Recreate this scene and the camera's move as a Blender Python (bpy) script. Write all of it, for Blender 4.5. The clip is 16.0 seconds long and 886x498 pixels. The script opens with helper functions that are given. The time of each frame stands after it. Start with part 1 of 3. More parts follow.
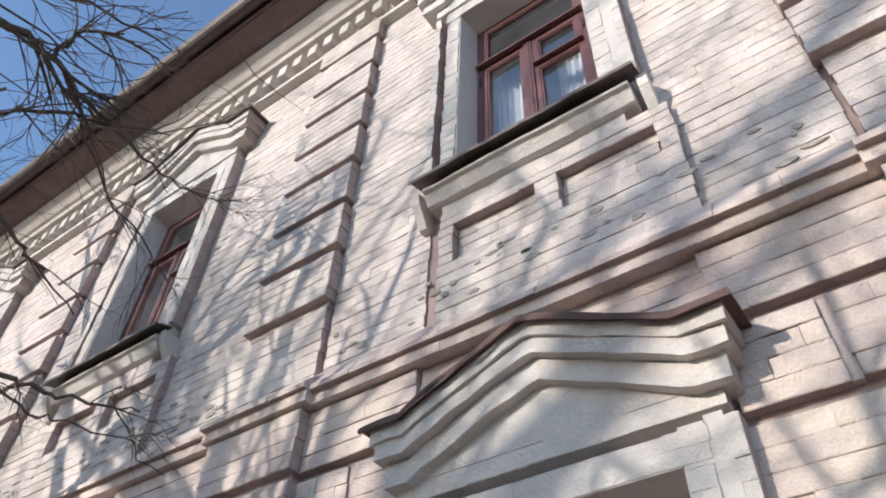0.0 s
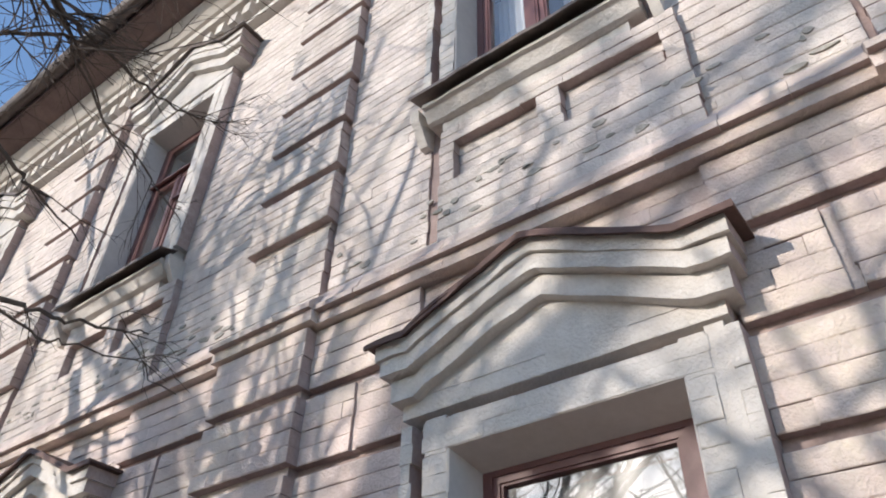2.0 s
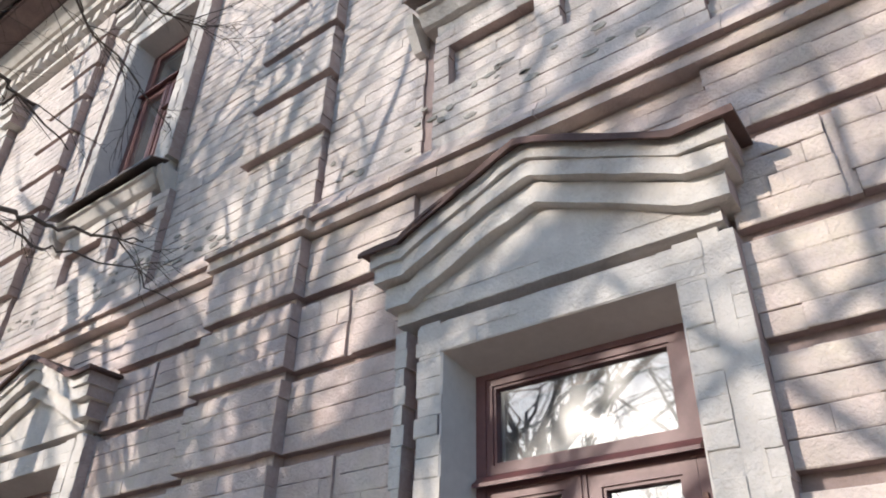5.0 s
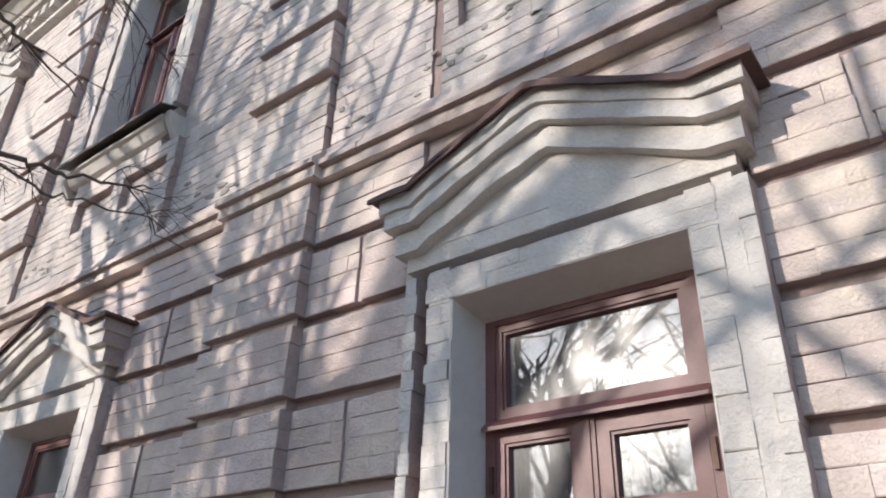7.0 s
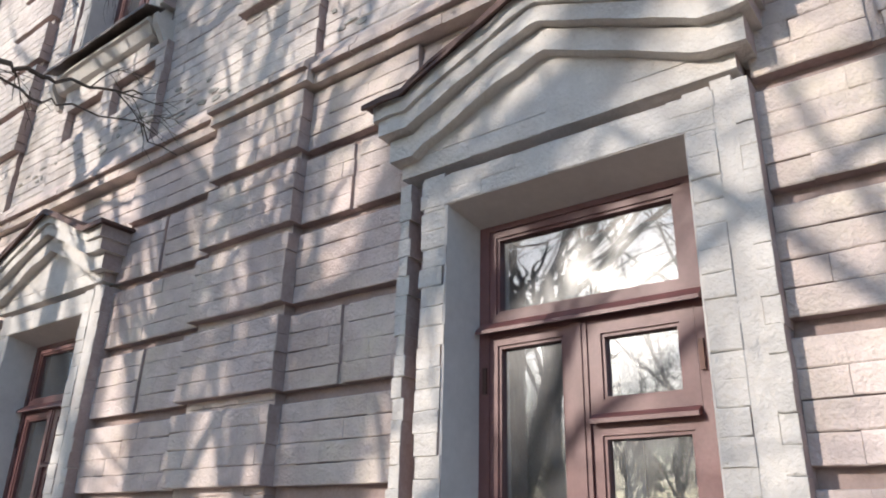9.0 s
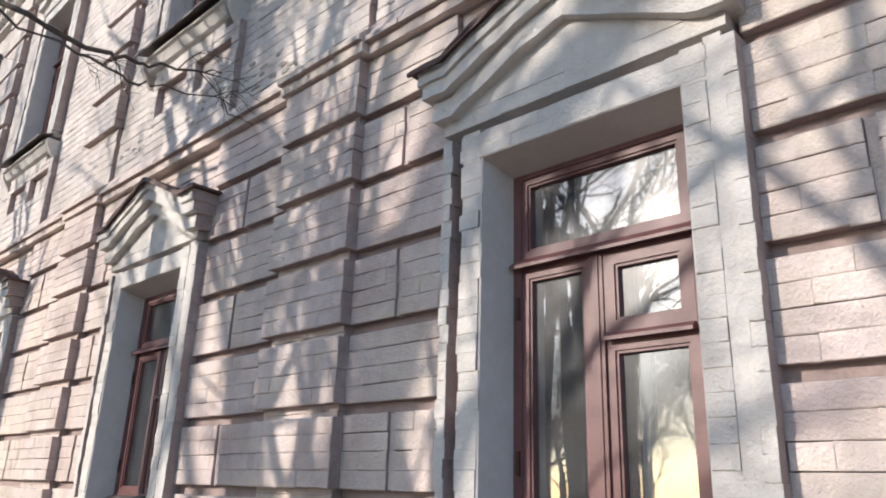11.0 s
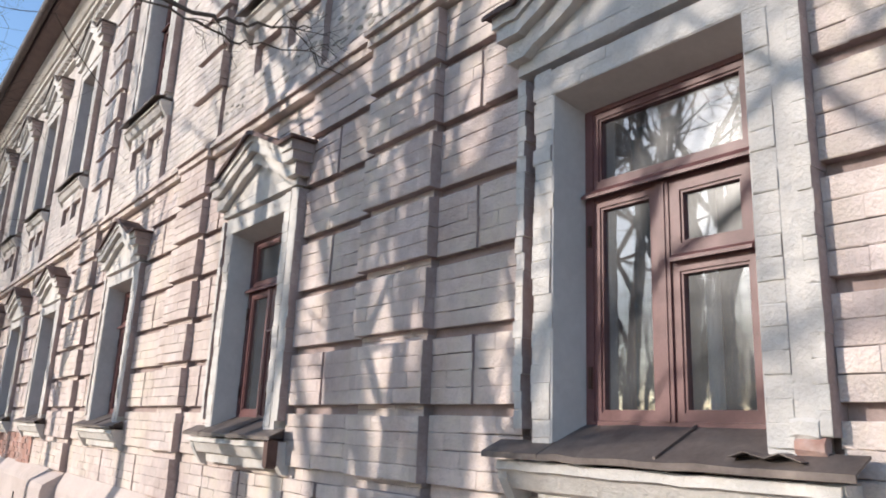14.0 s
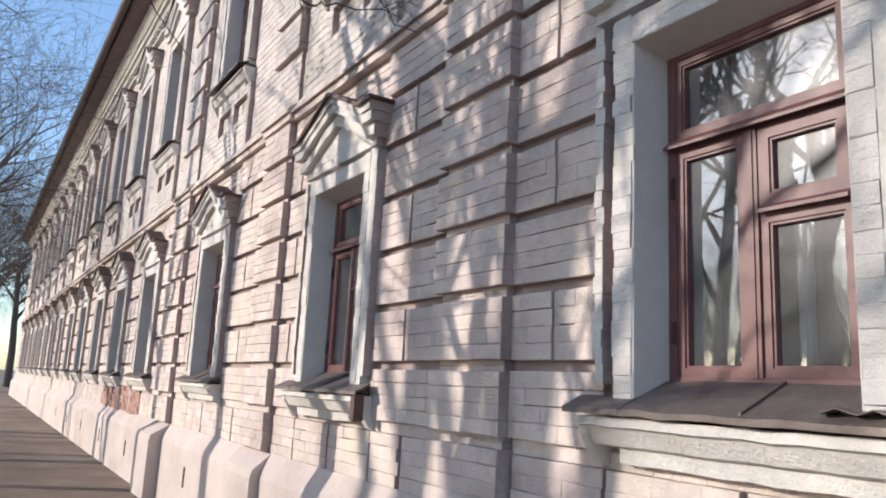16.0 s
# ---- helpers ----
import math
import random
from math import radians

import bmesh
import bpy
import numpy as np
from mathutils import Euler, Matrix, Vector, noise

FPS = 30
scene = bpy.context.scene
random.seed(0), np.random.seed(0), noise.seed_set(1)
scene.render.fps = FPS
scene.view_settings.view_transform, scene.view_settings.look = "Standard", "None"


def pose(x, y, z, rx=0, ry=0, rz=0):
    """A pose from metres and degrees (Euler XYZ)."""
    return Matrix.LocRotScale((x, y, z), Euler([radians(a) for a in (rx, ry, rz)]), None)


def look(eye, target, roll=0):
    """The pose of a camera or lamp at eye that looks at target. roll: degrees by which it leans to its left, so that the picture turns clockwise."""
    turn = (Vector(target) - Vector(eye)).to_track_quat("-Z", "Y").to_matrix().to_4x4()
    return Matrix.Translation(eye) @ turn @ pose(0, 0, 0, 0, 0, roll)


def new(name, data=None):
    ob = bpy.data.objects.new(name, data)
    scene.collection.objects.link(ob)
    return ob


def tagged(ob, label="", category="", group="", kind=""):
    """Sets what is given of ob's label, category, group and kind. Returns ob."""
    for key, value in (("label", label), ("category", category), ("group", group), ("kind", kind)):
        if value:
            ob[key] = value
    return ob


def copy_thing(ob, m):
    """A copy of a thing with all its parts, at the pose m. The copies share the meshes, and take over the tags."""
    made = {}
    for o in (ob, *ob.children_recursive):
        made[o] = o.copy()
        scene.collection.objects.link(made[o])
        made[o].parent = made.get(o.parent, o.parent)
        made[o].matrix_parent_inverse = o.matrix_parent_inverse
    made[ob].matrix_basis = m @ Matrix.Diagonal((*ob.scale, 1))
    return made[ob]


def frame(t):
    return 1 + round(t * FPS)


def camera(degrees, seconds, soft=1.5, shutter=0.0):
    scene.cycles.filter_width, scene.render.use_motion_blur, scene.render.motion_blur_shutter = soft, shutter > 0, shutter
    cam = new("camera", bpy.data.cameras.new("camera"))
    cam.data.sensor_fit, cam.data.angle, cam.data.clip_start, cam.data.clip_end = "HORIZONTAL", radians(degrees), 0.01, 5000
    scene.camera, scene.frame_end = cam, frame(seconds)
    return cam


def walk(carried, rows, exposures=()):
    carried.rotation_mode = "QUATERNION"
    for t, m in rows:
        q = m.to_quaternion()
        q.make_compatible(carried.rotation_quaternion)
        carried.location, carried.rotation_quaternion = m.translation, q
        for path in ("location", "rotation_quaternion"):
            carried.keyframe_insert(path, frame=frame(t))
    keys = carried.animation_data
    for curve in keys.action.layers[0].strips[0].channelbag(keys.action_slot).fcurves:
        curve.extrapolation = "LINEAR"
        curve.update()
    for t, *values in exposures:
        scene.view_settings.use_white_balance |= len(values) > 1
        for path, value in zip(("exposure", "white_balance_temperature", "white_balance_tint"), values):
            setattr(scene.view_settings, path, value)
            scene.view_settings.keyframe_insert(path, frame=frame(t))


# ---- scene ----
cam = camera(61.74, 16.0, 1.9)
PATH = [
    (0, (1.392, -2.332, 1.635), (0.5439, -1.2264, 3.0689), 2.74),
    (0.5, (1.395, -2.354, 1.638), (0.5119, -1.2007, 3.0135), 2.57),
    (1, (1.386, -2.322, 1.642), (0.4751, -1.1464, 2.9793), 2.73),
    (1.5, (1.388, -2.328, 1.641), (0.4635, -1.1244, 2.9436), 1.92),
    (2, (1.393, -2.308, 1.646), (0.4510, -1.0873, 2.9194), 1.63),
    (2.5, (1.383, -2.317, 1.636), (0.4344, -1.0691, 2.8782), 1.45),
    (3, (1.383, -2.315, 1.636), (0.4157, -1.0389, 2.8347), 1.31),
    (3.5, (1.378, -2.312, 1.633), (0.4000, -1.0117, 2.7959), 1.37),
    (4, (1.380, -2.302, 1.632), (0.3939, -0.9843, 2.7680), 1.32),
    (6.5, (1.376, -2.261, 1.636), (0.3150, -0.8953, 2.6391), 1.76),
    (7, (1.380, -2.258, 1.639), (0.3004, -0.8785, 2.6043), 1.77),
    (7.5, (1.379, -2.252, 1.633), (0.2899, -0.8445, 2.5455), 1.82),
    (8, (1.386, -2.230, 1.627), (0.2826, -0.7937, 2.4758), 2.03),
    (8.5, (1.378, -2.243, 1.617), (0.2707, -0.7780, 2.4081), 1.78),
    (9, (1.386, -2.253, 1.625), (0.2547, -0.7816, 2.3708), 1.56),
    (9.5, (1.384, -2.259, 1.616), (0.2160, -0.8013, 2.3320), 1.39),
    (12, (2.016, -2.540, 1.285), (0.6181, -1.2350, 1.8688), 2.67),
    (12.5, (2.022, -2.538, 1.256), (0.6021, -1.2488, 1.8226), 2.92),
    (13, (2.018, -2.547, 1.273), (0.5772, -1.2660, 1.8042), 2.46),
    (13.5, (2.025, -2.544, 1.285), (0.5464, -1.2949, 1.7899), 2.42),
    (14, (2.023, -2.544, 1.282), (0.5006, -1.3410, 1.7680), 2.51),
    (14.5, (2.023, -2.541, 1.283), (0.4632, -1.3784, 1.7458), 2.61),
    (15, (2.029, -2.535, 1.278), (0.4315, -1.4148, 1.7163), 2.59),
    (15.5, (2.039, -2.535, 1.286), (0.4029, -1.4563, 1.6845), 2.61),
    (16, (2.035, -2.521, 1.273), (0.3664, -1.4815, 1.6408), 2.86),
]
walk(cam, [(t, look(eye, target, roll)) for t, eye, target, roll in PATH])

# ---- light ----
SUN_AZ, SUN_EL = radians(204.5), radians(19.5)   # azimuth clockwise from +y
SUN_DIR = Vector((math.sin(SUN_AZ) * math.cos(SUN_EL), math.cos(SUN_AZ) * math.cos(SUN_EL), math.sin(SUN_EL)))
world = bpy.data.worlds.new("sky")
scene.world = world
world.use_nodes = True
wn = world.node_tree
sky = wn.nodes.new("ShaderNodeTexSky")
sky.sky_type, sky.sun_disc = "NISHITA", False
sky.sun_elevation, sky.sun_rotation = SUN_EL, SUN_AZ
sky.air_density, sky.dust_density, sky.ozone_density = 1.0, 0.6, 3.0
wn.links.new(sky.outputs[0], wn.nodes["Background"].inputs[0])
wn.nodes["Background"].inputs[1].default_value = 0.27
sun_data = bpy.data.lights.new("sun", "SUN")
sun_data.energy, sun_data.angle, sun_data.color = 4.75, radians(0.53), (1.0, 0.91, 0.82)
sun = new("sun", sun_data)
sun.matrix_world = look(SUN_DIR * 60, (0, 0, 0))
scene.view_settings.exposure = 0.0


# ---- materials ----
def material(name, colour, rough=0.8, metal=0.0, vary=0.12, scale=3.0, fine=60.0, bump=0.25, dirt=None, dirt_amount=0.0, dirt_scale=1.2, per_piece=0.0, island=False, bump_dist=0.004, spec=0.3, tint=None):
    m = bpy.data.materials.new(name)
    m.use_nodes = True
    nt = m.node_tree
    n, l = nt.nodes, nt.links
    b = n["Principled BSDF"]
    b.inputs["Roughness"].default_value, b.inputs["Metallic"].default_value = rough, metal
    b.inputs["Specular IOR Level"].default_value = spec
    pos = n.new("ShaderNodeNewGeometry").outputs["Position"]

    def tex(s, detail=4.0, r=0.6):
        t = n.new("ShaderNodeTexNoise")
        t.inputs["Scale"].default_value, t.inputs["Detail"].default_value, t.inputs["Roughness"].default_value = s, detail, r
        l.new(pos, t.inputs["Vector"])
        return t.outputs["Fac"]

    def ramp(src, a, c, lo, hi):
        r = n.new("ShaderNodeMapRange")
        r.inputs["From Min"].default_value, r.inputs["From Max"].default_value = a, c
        r.inputs["To Min"].default_value, r.inputs["To Max"].default_value = lo, hi
        l.new(src, r.inputs["Value"])
        return r.outputs["Result"]

    def math_node(op, a, c):
        k = n.new("ShaderNodeMath")
        k.operation = op
        for i, v in enumerate((a, c)):
            if isinstance(v, float):
                k.inputs[i].default_value = v
            else:
                l.new(v, k.inputs[i])
        return k.outputs[0]

    big, small = tex(scale), tex(fine, 3.0)
    value = math_node("ADD", ramp(big, 0.3, 0.7, 1 - vary, 1 + vary), ramp(small, 0.3, 0.7, -vary * 0.6, vary * 0.6))
    if per_piece:
        rnd = n.new("ShaderNodeNewGeometry").outputs["Random Per Island"] if island else n.new("ShaderNodeObjectInfo").outputs["Random"]
        value = math_node("MULTIPLY", value, ramp(rnd, 0.0, 1.0, 1 - per_piece, 1 + per_piece))
    hsv = n.new("ShaderNodeHueSaturation")
    hsv.inputs["Color"].default_value = (*colour, 1)
    l.new(value, hsv.inputs["Value"])
    out = hsv.outputs["Color"]
    if tint:
        tm = n.new("ShaderNodeMix")
        tm.data_type = "RGBA"
        l.new(out, tm.inputs["A"])
        tm.inputs["B"].default_value = (*tint, 1)
        l.new(math_node("MULTIPLY", ramp(tex(0.9, 6.0, 0.7), 0.42, 0.66, 0.0, 1.0), ramp(tex(9.0, 5.0, 0.7), 0.35, 0.65, 0.2, 0.9)), tm.inputs["Factor"])
        out = tm.outputs["Result"]
    if dirt:
        mix = n.new("ShaderNodeMix")
        mix.data_type = "RGBA"
        l.new(out, mix.inputs["A"])
        mix.inputs["B"].default_value = (*dirt, 1)
        patch = math_node("MULTIPLY", ramp(tex(dirt_scale, 8.0, 0.65), 0.47, 0.68, 0.0, dirt_amount), ramp(tex(fine * 0.4, 4.0), 0.3, 0.6, 0.3, 1.0))
        l.new(patch, mix.inputs["Factor"])
        out = mix.outputs["Result"]
    l.new(out, b.inputs["Base Color"])
    bp = n.new("ShaderNodeBump")
    bp.inputs["Strength"].default_value, bp.inputs["Distance"].default_value = bump, bump_dist
    l.new(math_node("ADD", small, big), bp.inputs["Height"])
    l.new(bp.outputs[0], b.inputs["Normal"])
    return m


WALL = (0.645, 0.545, 0.51)
UPPER = (0.665, 0.595, 0.56)
TRIM = (0.64, 0.605, 0.57)
BARE_AND_SHADE = (0.37, 0.285, 0.265)
DIRT = (0.38, 0.28, 0.25)
M_brick = material("whitewashed_brick", WALL, 0.85, vary=0.10, scale=14, fine=70, bump=0.9, bump_dist=0.01, tint=(0.68, 0.6, 0.48), dirt=DIRT, dirt_amount=0.75, dirt_scale=1.5, per_piece=0.09, island=True)
M_brick_one = material("whitewashed_single_brick", WALL, 0.85, vary=0.10, scale=14, fine=70, bump=0.9, bump_dist=0.01, tint=(0.68, 0.6, 0.48), dirt=DIRT, dirt_amount=0.75, dirt_scale=1.5, per_piece=0.09)
M_upper = material("whitewashed_upper_brick", UPPER, 0.85, vary=0.12, scale=14, fine=70, bump=0.95, bump_dist=0.011, tint=(0.67, 0.63, 0.56), dirt=(0.42, 0.35, 0.31), dirt_amount=0.7, dirt_scale=2.2, per_piece=0.07, island=True)
M_upper_one = material("whitewashed_upper_single_brick", UPPER, 0.85, vary=0.12, scale=14, fine=70, bump=0.95, bump_dist=0.011, tint=(0.67, 0.63, 0.56), dirt=(0.42, 0.35, 0.31), dirt_amount=0.7, dirt_scale=2.2, per_piece=0.07)
# brown of bare recesses, also used for shade on undersides and right ends
M_bare_and_shade = material("bare_brown_pink_brick_and_shade", BARE_AND_SHADE, 0.9, vary=0.16, scale=4, fine=60, bump=0.6, dirt=(0.55, 0.48, 0.46), dirt_amount=0.6, dirt_scale=3)
M_mortar = material("painted_mortar", BARE_AND_SHADE, 0.9, vary=0.16, scale=4, fine=80, bump=0.5)
M_trim = material("white_limewashed_trim", TRIM, 0.82, vary=0.08, scale=11, fine=60, bump=0.85, bump_dist=0.009, tint=(0.56, 0.535, 0.5), dirt=(0.42, 0.36, 0.31), dirt_amount=0.5, dirt_scale=1.6, per_piece=0.05, island=True)
M_reveal = material("grey_white_plaster", (0.6, 0.565, 0.54), 0.85, vary=0.06, scale=4, fine=30, bump=0.3, dirt=(0.4, 0.37, 0.35), dirt_amount=0.4, dirt_scale=2.5)
M_plinth = material("pale_pink_stucco", (0.55, 0.465, 0.43), 0.85, vary=0.09, scale=1.6, fine=30, bump=0.35, dirt=(0.36, 0.29, 0.25), dirt_amount=0.5, dirt_scale=0.9)
M_red = material("bare_red_brick", (0.36, 0.2, 0.16), 0.9, vary=0.25, scale=3, fine=40, bump=0.8, dirt=(0.58, 0.5, 0.46), dirt_amount=0.8, dirt_scale=2.0, per_piece=0.2, island=True)
M_metal = material("weathered_brown_tin", (0.14, 0.115, 0.105), 0.55, metal=0.35, vary=0.2, scale=5, fine=50, bump=0.25, dirt=(0.3, 0.25, 0.22), dirt_amount=0.5, dirt_scale=3)
M_rust = material("rust_brown_tin", (0.11, 0.066, 0.058), 0.6, metal=0.2, vary=0.22, scale=6, fine=50, bump=0.3, dirt=(0.12, 0.08, 0.06), dirt_amount=0.6, dirt_scale=4)
M_frame = material("red_brown_painted_wood", (0.155, 0.066, 0.064), 0.45, vary=0.13, scale=8, fine=70, bump=0.15, dirt=(0.15, 0.07, 0.06), dirt_amount=0.4, dirt_scale=6, spec=0.5)
M_gutter = material("grey_brown_gutter_tin", (0.095, 0.078, 0.074), 0.6, metal=0.15, vary=0.2, scale=3, fine=40, bump=0.2, dirt=(0.16, 0.12, 0.1), dirt_amount=0.5, dirt_scale=2)
M_soffit = material("brown_painted_boards", (0.19, 0.135, 0.125), 0.7, vary=0.15, scale=4, fine=40, bump=0.2)
M_bark = material("dark_bark", (0.11, 0.088, 0.074), 0.9, vary=0.3, scale=9, fine=60, bump=0.6)
M_dark = material("dark_opening", (0.03, 0.028, 0.027), 0.9, vary=0.1)
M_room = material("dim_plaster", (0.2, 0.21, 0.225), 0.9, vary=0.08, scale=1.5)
M_cloth = material("white_net_cloth", (0.75, 0.76, 0.78), 0.9, vary=0.06, scale=6, fine=90)
M_ground = material("bare_spring_earth", (0.25, 0.2, 0.15), 0.95, vary=0.3, scale=0.6, fine=14, bump=0.8, bump_dist=0.02)
M_pave = material("dusty_asphalt", (0.2, 0.15, 0.115), 0.92, vary=0.2, scale=0.9, fine=60, bump=0.4, dirt=(0.33, 0.28, 0.23), dirt_amount=0.6, dirt_scale=0.8)
M_iron = material("dark_hinge_steel", (0.1, 0.06, 0.05), 0.5, metal=0.6, vary=0.15)


def glass_material():
    m = bpy.data.materials.new("window_glass")
    m.use_nodes = True
    n, l = m.node_tree.nodes, m.node_tree.links
    n.remove(n["Principled BSDF"])
    clear, gloss, mix = n.new("ShaderNodeBsdfTransparent"), n.new("ShaderNodeBsdfGlossy"), n.new("ShaderNodeMixShader")
    clear.inputs[0].default_value = (0.8, 0.83, 0.84, 1)
    gloss.inputs["Color"].default_value = (1, 1, 1, 1)
    gloss.inputs["Roughness"].default_value = 0.02
    wave, bump = n.new("ShaderNodeTexNoise"), n.new("ShaderNodeBump")
    wave.inputs["Scale"].default_value, wave.inputs["Detail"].default_value = 2.2, 1.0
    l.new(n.new("ShaderNodeNewGeometry").outputs["Position"], wave.inputs["Vector"])
    bump.inputs["Strength"].default_value, bump.inputs["Distance"].default_value = 0.12, 0.02
    l.new(wave.outputs["Fac"], bump.inputs["Height"])
    l.new(bump.outputs[0], gloss.inputs["Normal"])
    haze, glare = n.new("ShaderNodeBsdfGlossy"), n.new("ShaderNodeMixShader")
    haze.inputs["Roughness"].default_value = 0.27
    glare.inputs[0].default_value = 0.14
    l.new(gloss.outputs[0], glare.inputs[1])
    l.new(haze.outputs[0], glare.inputs[2])
    mix.inputs[0].default_value = 0.23
    dust, film = n.new("ShaderNodeBsdfDiffuse"), n.new("ShaderNodeMixShader")
    dust.inputs["Color"].default_value = (0.56, 0.62, 0.68, 1)
    smear, amount = n.new("ShaderNodeTexNoise"), n.new("ShaderNodeMapRange")
    smear.inputs["Scale"].default_value, smear.inputs["Detail"].default_value = 6.0, 6.0
    l.new(wave.inputs["Vector"].links[0].from_socket, smear.inputs["Vector"])
    amount.inputs["From Min"].default_value, amount.inputs["From Max"].default_value = 0.3, 0.7
    amount.inputs["To Min"].default_value, amount.inputs["To Max"].default_value = 0.025, 0.09
    l.new(smear.outputs["Fac"], amount.inputs["Value"])
    l.new(amount.outputs[0], film.inputs[0])
    l.new(clear.outputs[0], film.inputs[1])
    l.new(dust.outputs[0], film.inputs[2])
    l.new(film.outputs[0], mix.inputs[1])
    l.new(glare.outputs[0], mix.inputs[2])
    l.new(mix.outputs[0], n["Material Output"].inputs[0])
    return m


M_glass = glass_material()


# ---- mesh helpers ----
wear = random.Random(19)


class Shape:
    """Collects boxes and prisms into one mesh."""

    def __init__(self):
        self.v, self.f, self.side = [], [], set()

    def box(self, x0, x1, y0, y1, z0, z1):
        k = len(self.v)
        self.v += [(x, y, z) for z in (z0, z1) for y in (y0, y1) for x in (x0, x1)]
        self.f += [tuple(k + i for i in q) for q in ((0, 2, 3, 1), (4, 5, 7, 6), (0, 1, 5, 4), (2, 6, 7, 3), (0, 4, 6, 2), (1, 3, 7, 5))]
        return self

    def piece(self, x0, x1, y0, y1, z0, z1, c=0.005):
        """A masonry piece whose front (at y0) has worn, chamfered edges; open at the back."""
        k = len(self.v)
        self.v += [(x0, y1, z0), (x1, y1, z0), (x1, y1, z1), (x0, y1, z1)]
        xm, q = x0 + (x1 - x0) * wear.uniform(0.3, 0.7), [wear.uniform(-0.0022, 0.0022) for _ in range(6)]
        ring = [(x0, z0 + q[0]), (xm, z0 + q[1]), (x1, z0 + q[2]), (x1, z1 + q[3]), (xm, z1 + q[4]), (x0, z1 + q[5])]
        self.v += [(x, y0 + c, z) for x, z in ring]
        for i, (x, z) in enumerate(ring):
            worn = c * wear.uniform(0.5, 1.7)
            inner = c * 0.15 if x == x0 else (-c * 0.15 if x == x1 else 0.0)
            self.v.append((x + inner, y0 + wear.uniform(-0.0006, 0.0006), z + (worn if i < 3 else -worn)))
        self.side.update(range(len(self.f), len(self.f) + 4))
        self.f += [(k, k + 1, k + 6, k + 5, k + 4), (k + 1, k + 2, k + 7, k + 6), (k + 2, k + 3, k + 9, k + 8, k + 7), (k + 3, k, k + 4, k + 9)]
        self.f += [(k + 4 + i, k + 4 + (i + 1) % 6, k + 10 + (i + 1) % 6, k + 10 + i) for i in range(6)]
        self.f += [(k + 10, k + 11, k + 14, k + 15), (k + 11, k + 12, k + 13, k + 14)]
        return self

    def worn(self, profile, x0, x1, amount=0.004):
        """Like extrude, but in short lengths with a wavering front edge."""
        k, n = len(self.v), len(profile)
        steps = max(2, round((x1 - x0) / 0.11))
        front = min(y for y, z in profile)
        for j in range(steps + 1):
            dy, dz = wear.uniform(-amount, amount), wear.uniform(-amount, amount)
            for y, z in profile:
                f = (y - 0.006) / (front - 0.006)
                self.v.append((x0 + (x1 - x0) * j / steps, y + dy * f, z + (dz + wear.uniform(-amount, amount) * 0.3) * f))
        for j in range(steps):
            a = k + j * n
            self.f += [(a + i, a + (i + 1) % n, a + n + (i + 1) % n, a + n + i) for i in range(n)]
        e = k + steps * n
        self.f += [tuple(range(k + n - 1, k - 1, -1)), tuple(range(e, e + n))]
        return self

    def prism(self, plan, z0, z1):
        """A plan of (x, y) points raised from z0 to z1."""
        k, n = len(self.v), len(plan)
        self.v += [(x, y, z0) for x, y in plan] + [(x, y, z1) for x, y in plan]
        self.f += [(k + i, k + (i + 1) % n, k + n + (i + 1) % n, k + n + i) for i in range(n)]
        self.f += [tuple(range(k + n - 1, k - 1, -1)), tuple(range(k + n, k + 2 * n))]
        return self

    def extrude(self, profile, x0, x1):
        """A profile of (y, z) points run along x, with closed ends."""
        k, n = len(self.v), len(profile)
        self.v += [(x0, y, z) for y, z in profile] + [(x1, y, z) for y, z in profile]
        self.f += [(k + i, k + (i + 1) % n, k + n + (i + 1) % n, k + n + i) for i in range(n)]
        self.f += [tuple(range(k + n - 1, k - 1, -1)), tuple(range(k + n, k + 2 * n))]
        return self

    def band(self, line, top, low, y0, y1, bare_shaded_end=False):
        """A strip that follows a line of (x, z) points, from z + low to z + top, between y0 (front) and y1, with a slightly uneven edge."""
        yf = y0
        k = len(self.v)
        fine = []
        for (xa, za), (xb, zb) in zip(line, line[1:]):
            n = max(1, round(abs(xb - xa) / 0.09))
            fine += [(xa + (xb - xa) * i / n, za + (zb - za) * i / n) for i in range(n)]
        line = [(x, z + wear.uniform(-0.005, 0.005)) for x, z in fine + [line[-1]]]
        for x, z in line:
            y0 = y0 + 0.6 * (yf - y0) + wear.uniform(-0.006, 0.006)
            self.v += [(x, y0, z + low), (x, y0, z + top), (x, y1, z + top), (x, y1, z + low)]
        for i in range(len(line) - 1):
            a = k + 4 * i
            self.f += [(a + j, a + (j + 1) % 4, a + 4 + (j + 1) % 4, a + 4 + j) for j in range(4)]
        e = k + 4 * (len(line) - 1)
        self.f += [(k, k + 3, k + 2, k + 1), (e, e + 1, e + 2, e + 3)]
        # right end only: bare brick brown with that side's shade in it
        if bare_shaded_end:
            self.side.add(len(self.f) - 1)
        return self

    def mesh(self, name, mat):
        me = bpy.data.meshes.new(name)
        me.from_pydata(self.v, [], self.f)
        me.materials.append(mat)
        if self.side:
            # second slot: bare brick sides, with shade painted on undersides and hood ends
            me.materials.append(M_bare_and_shade)
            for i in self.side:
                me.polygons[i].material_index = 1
        bm = bmesh.new()
        bm.from_mesh(me)
        bmesh.ops.recalc_face_normals(bm, faces=bm.faces)
        bm.to_mesh(me)
        bm.free()
        return me


def part(name, shape, mat, parent, label=""):
    ob = new(name, shape.mesh(name, mat))
    ob.parent = parent
    return tagged(ob, label)


def thing(name, label, category, group="", kind="", at=(0, 0, 0)):
    ob = new(name)
    ob.location = at
    return tagged(ob, label, category, group, kind)


rng = random.Random(7)
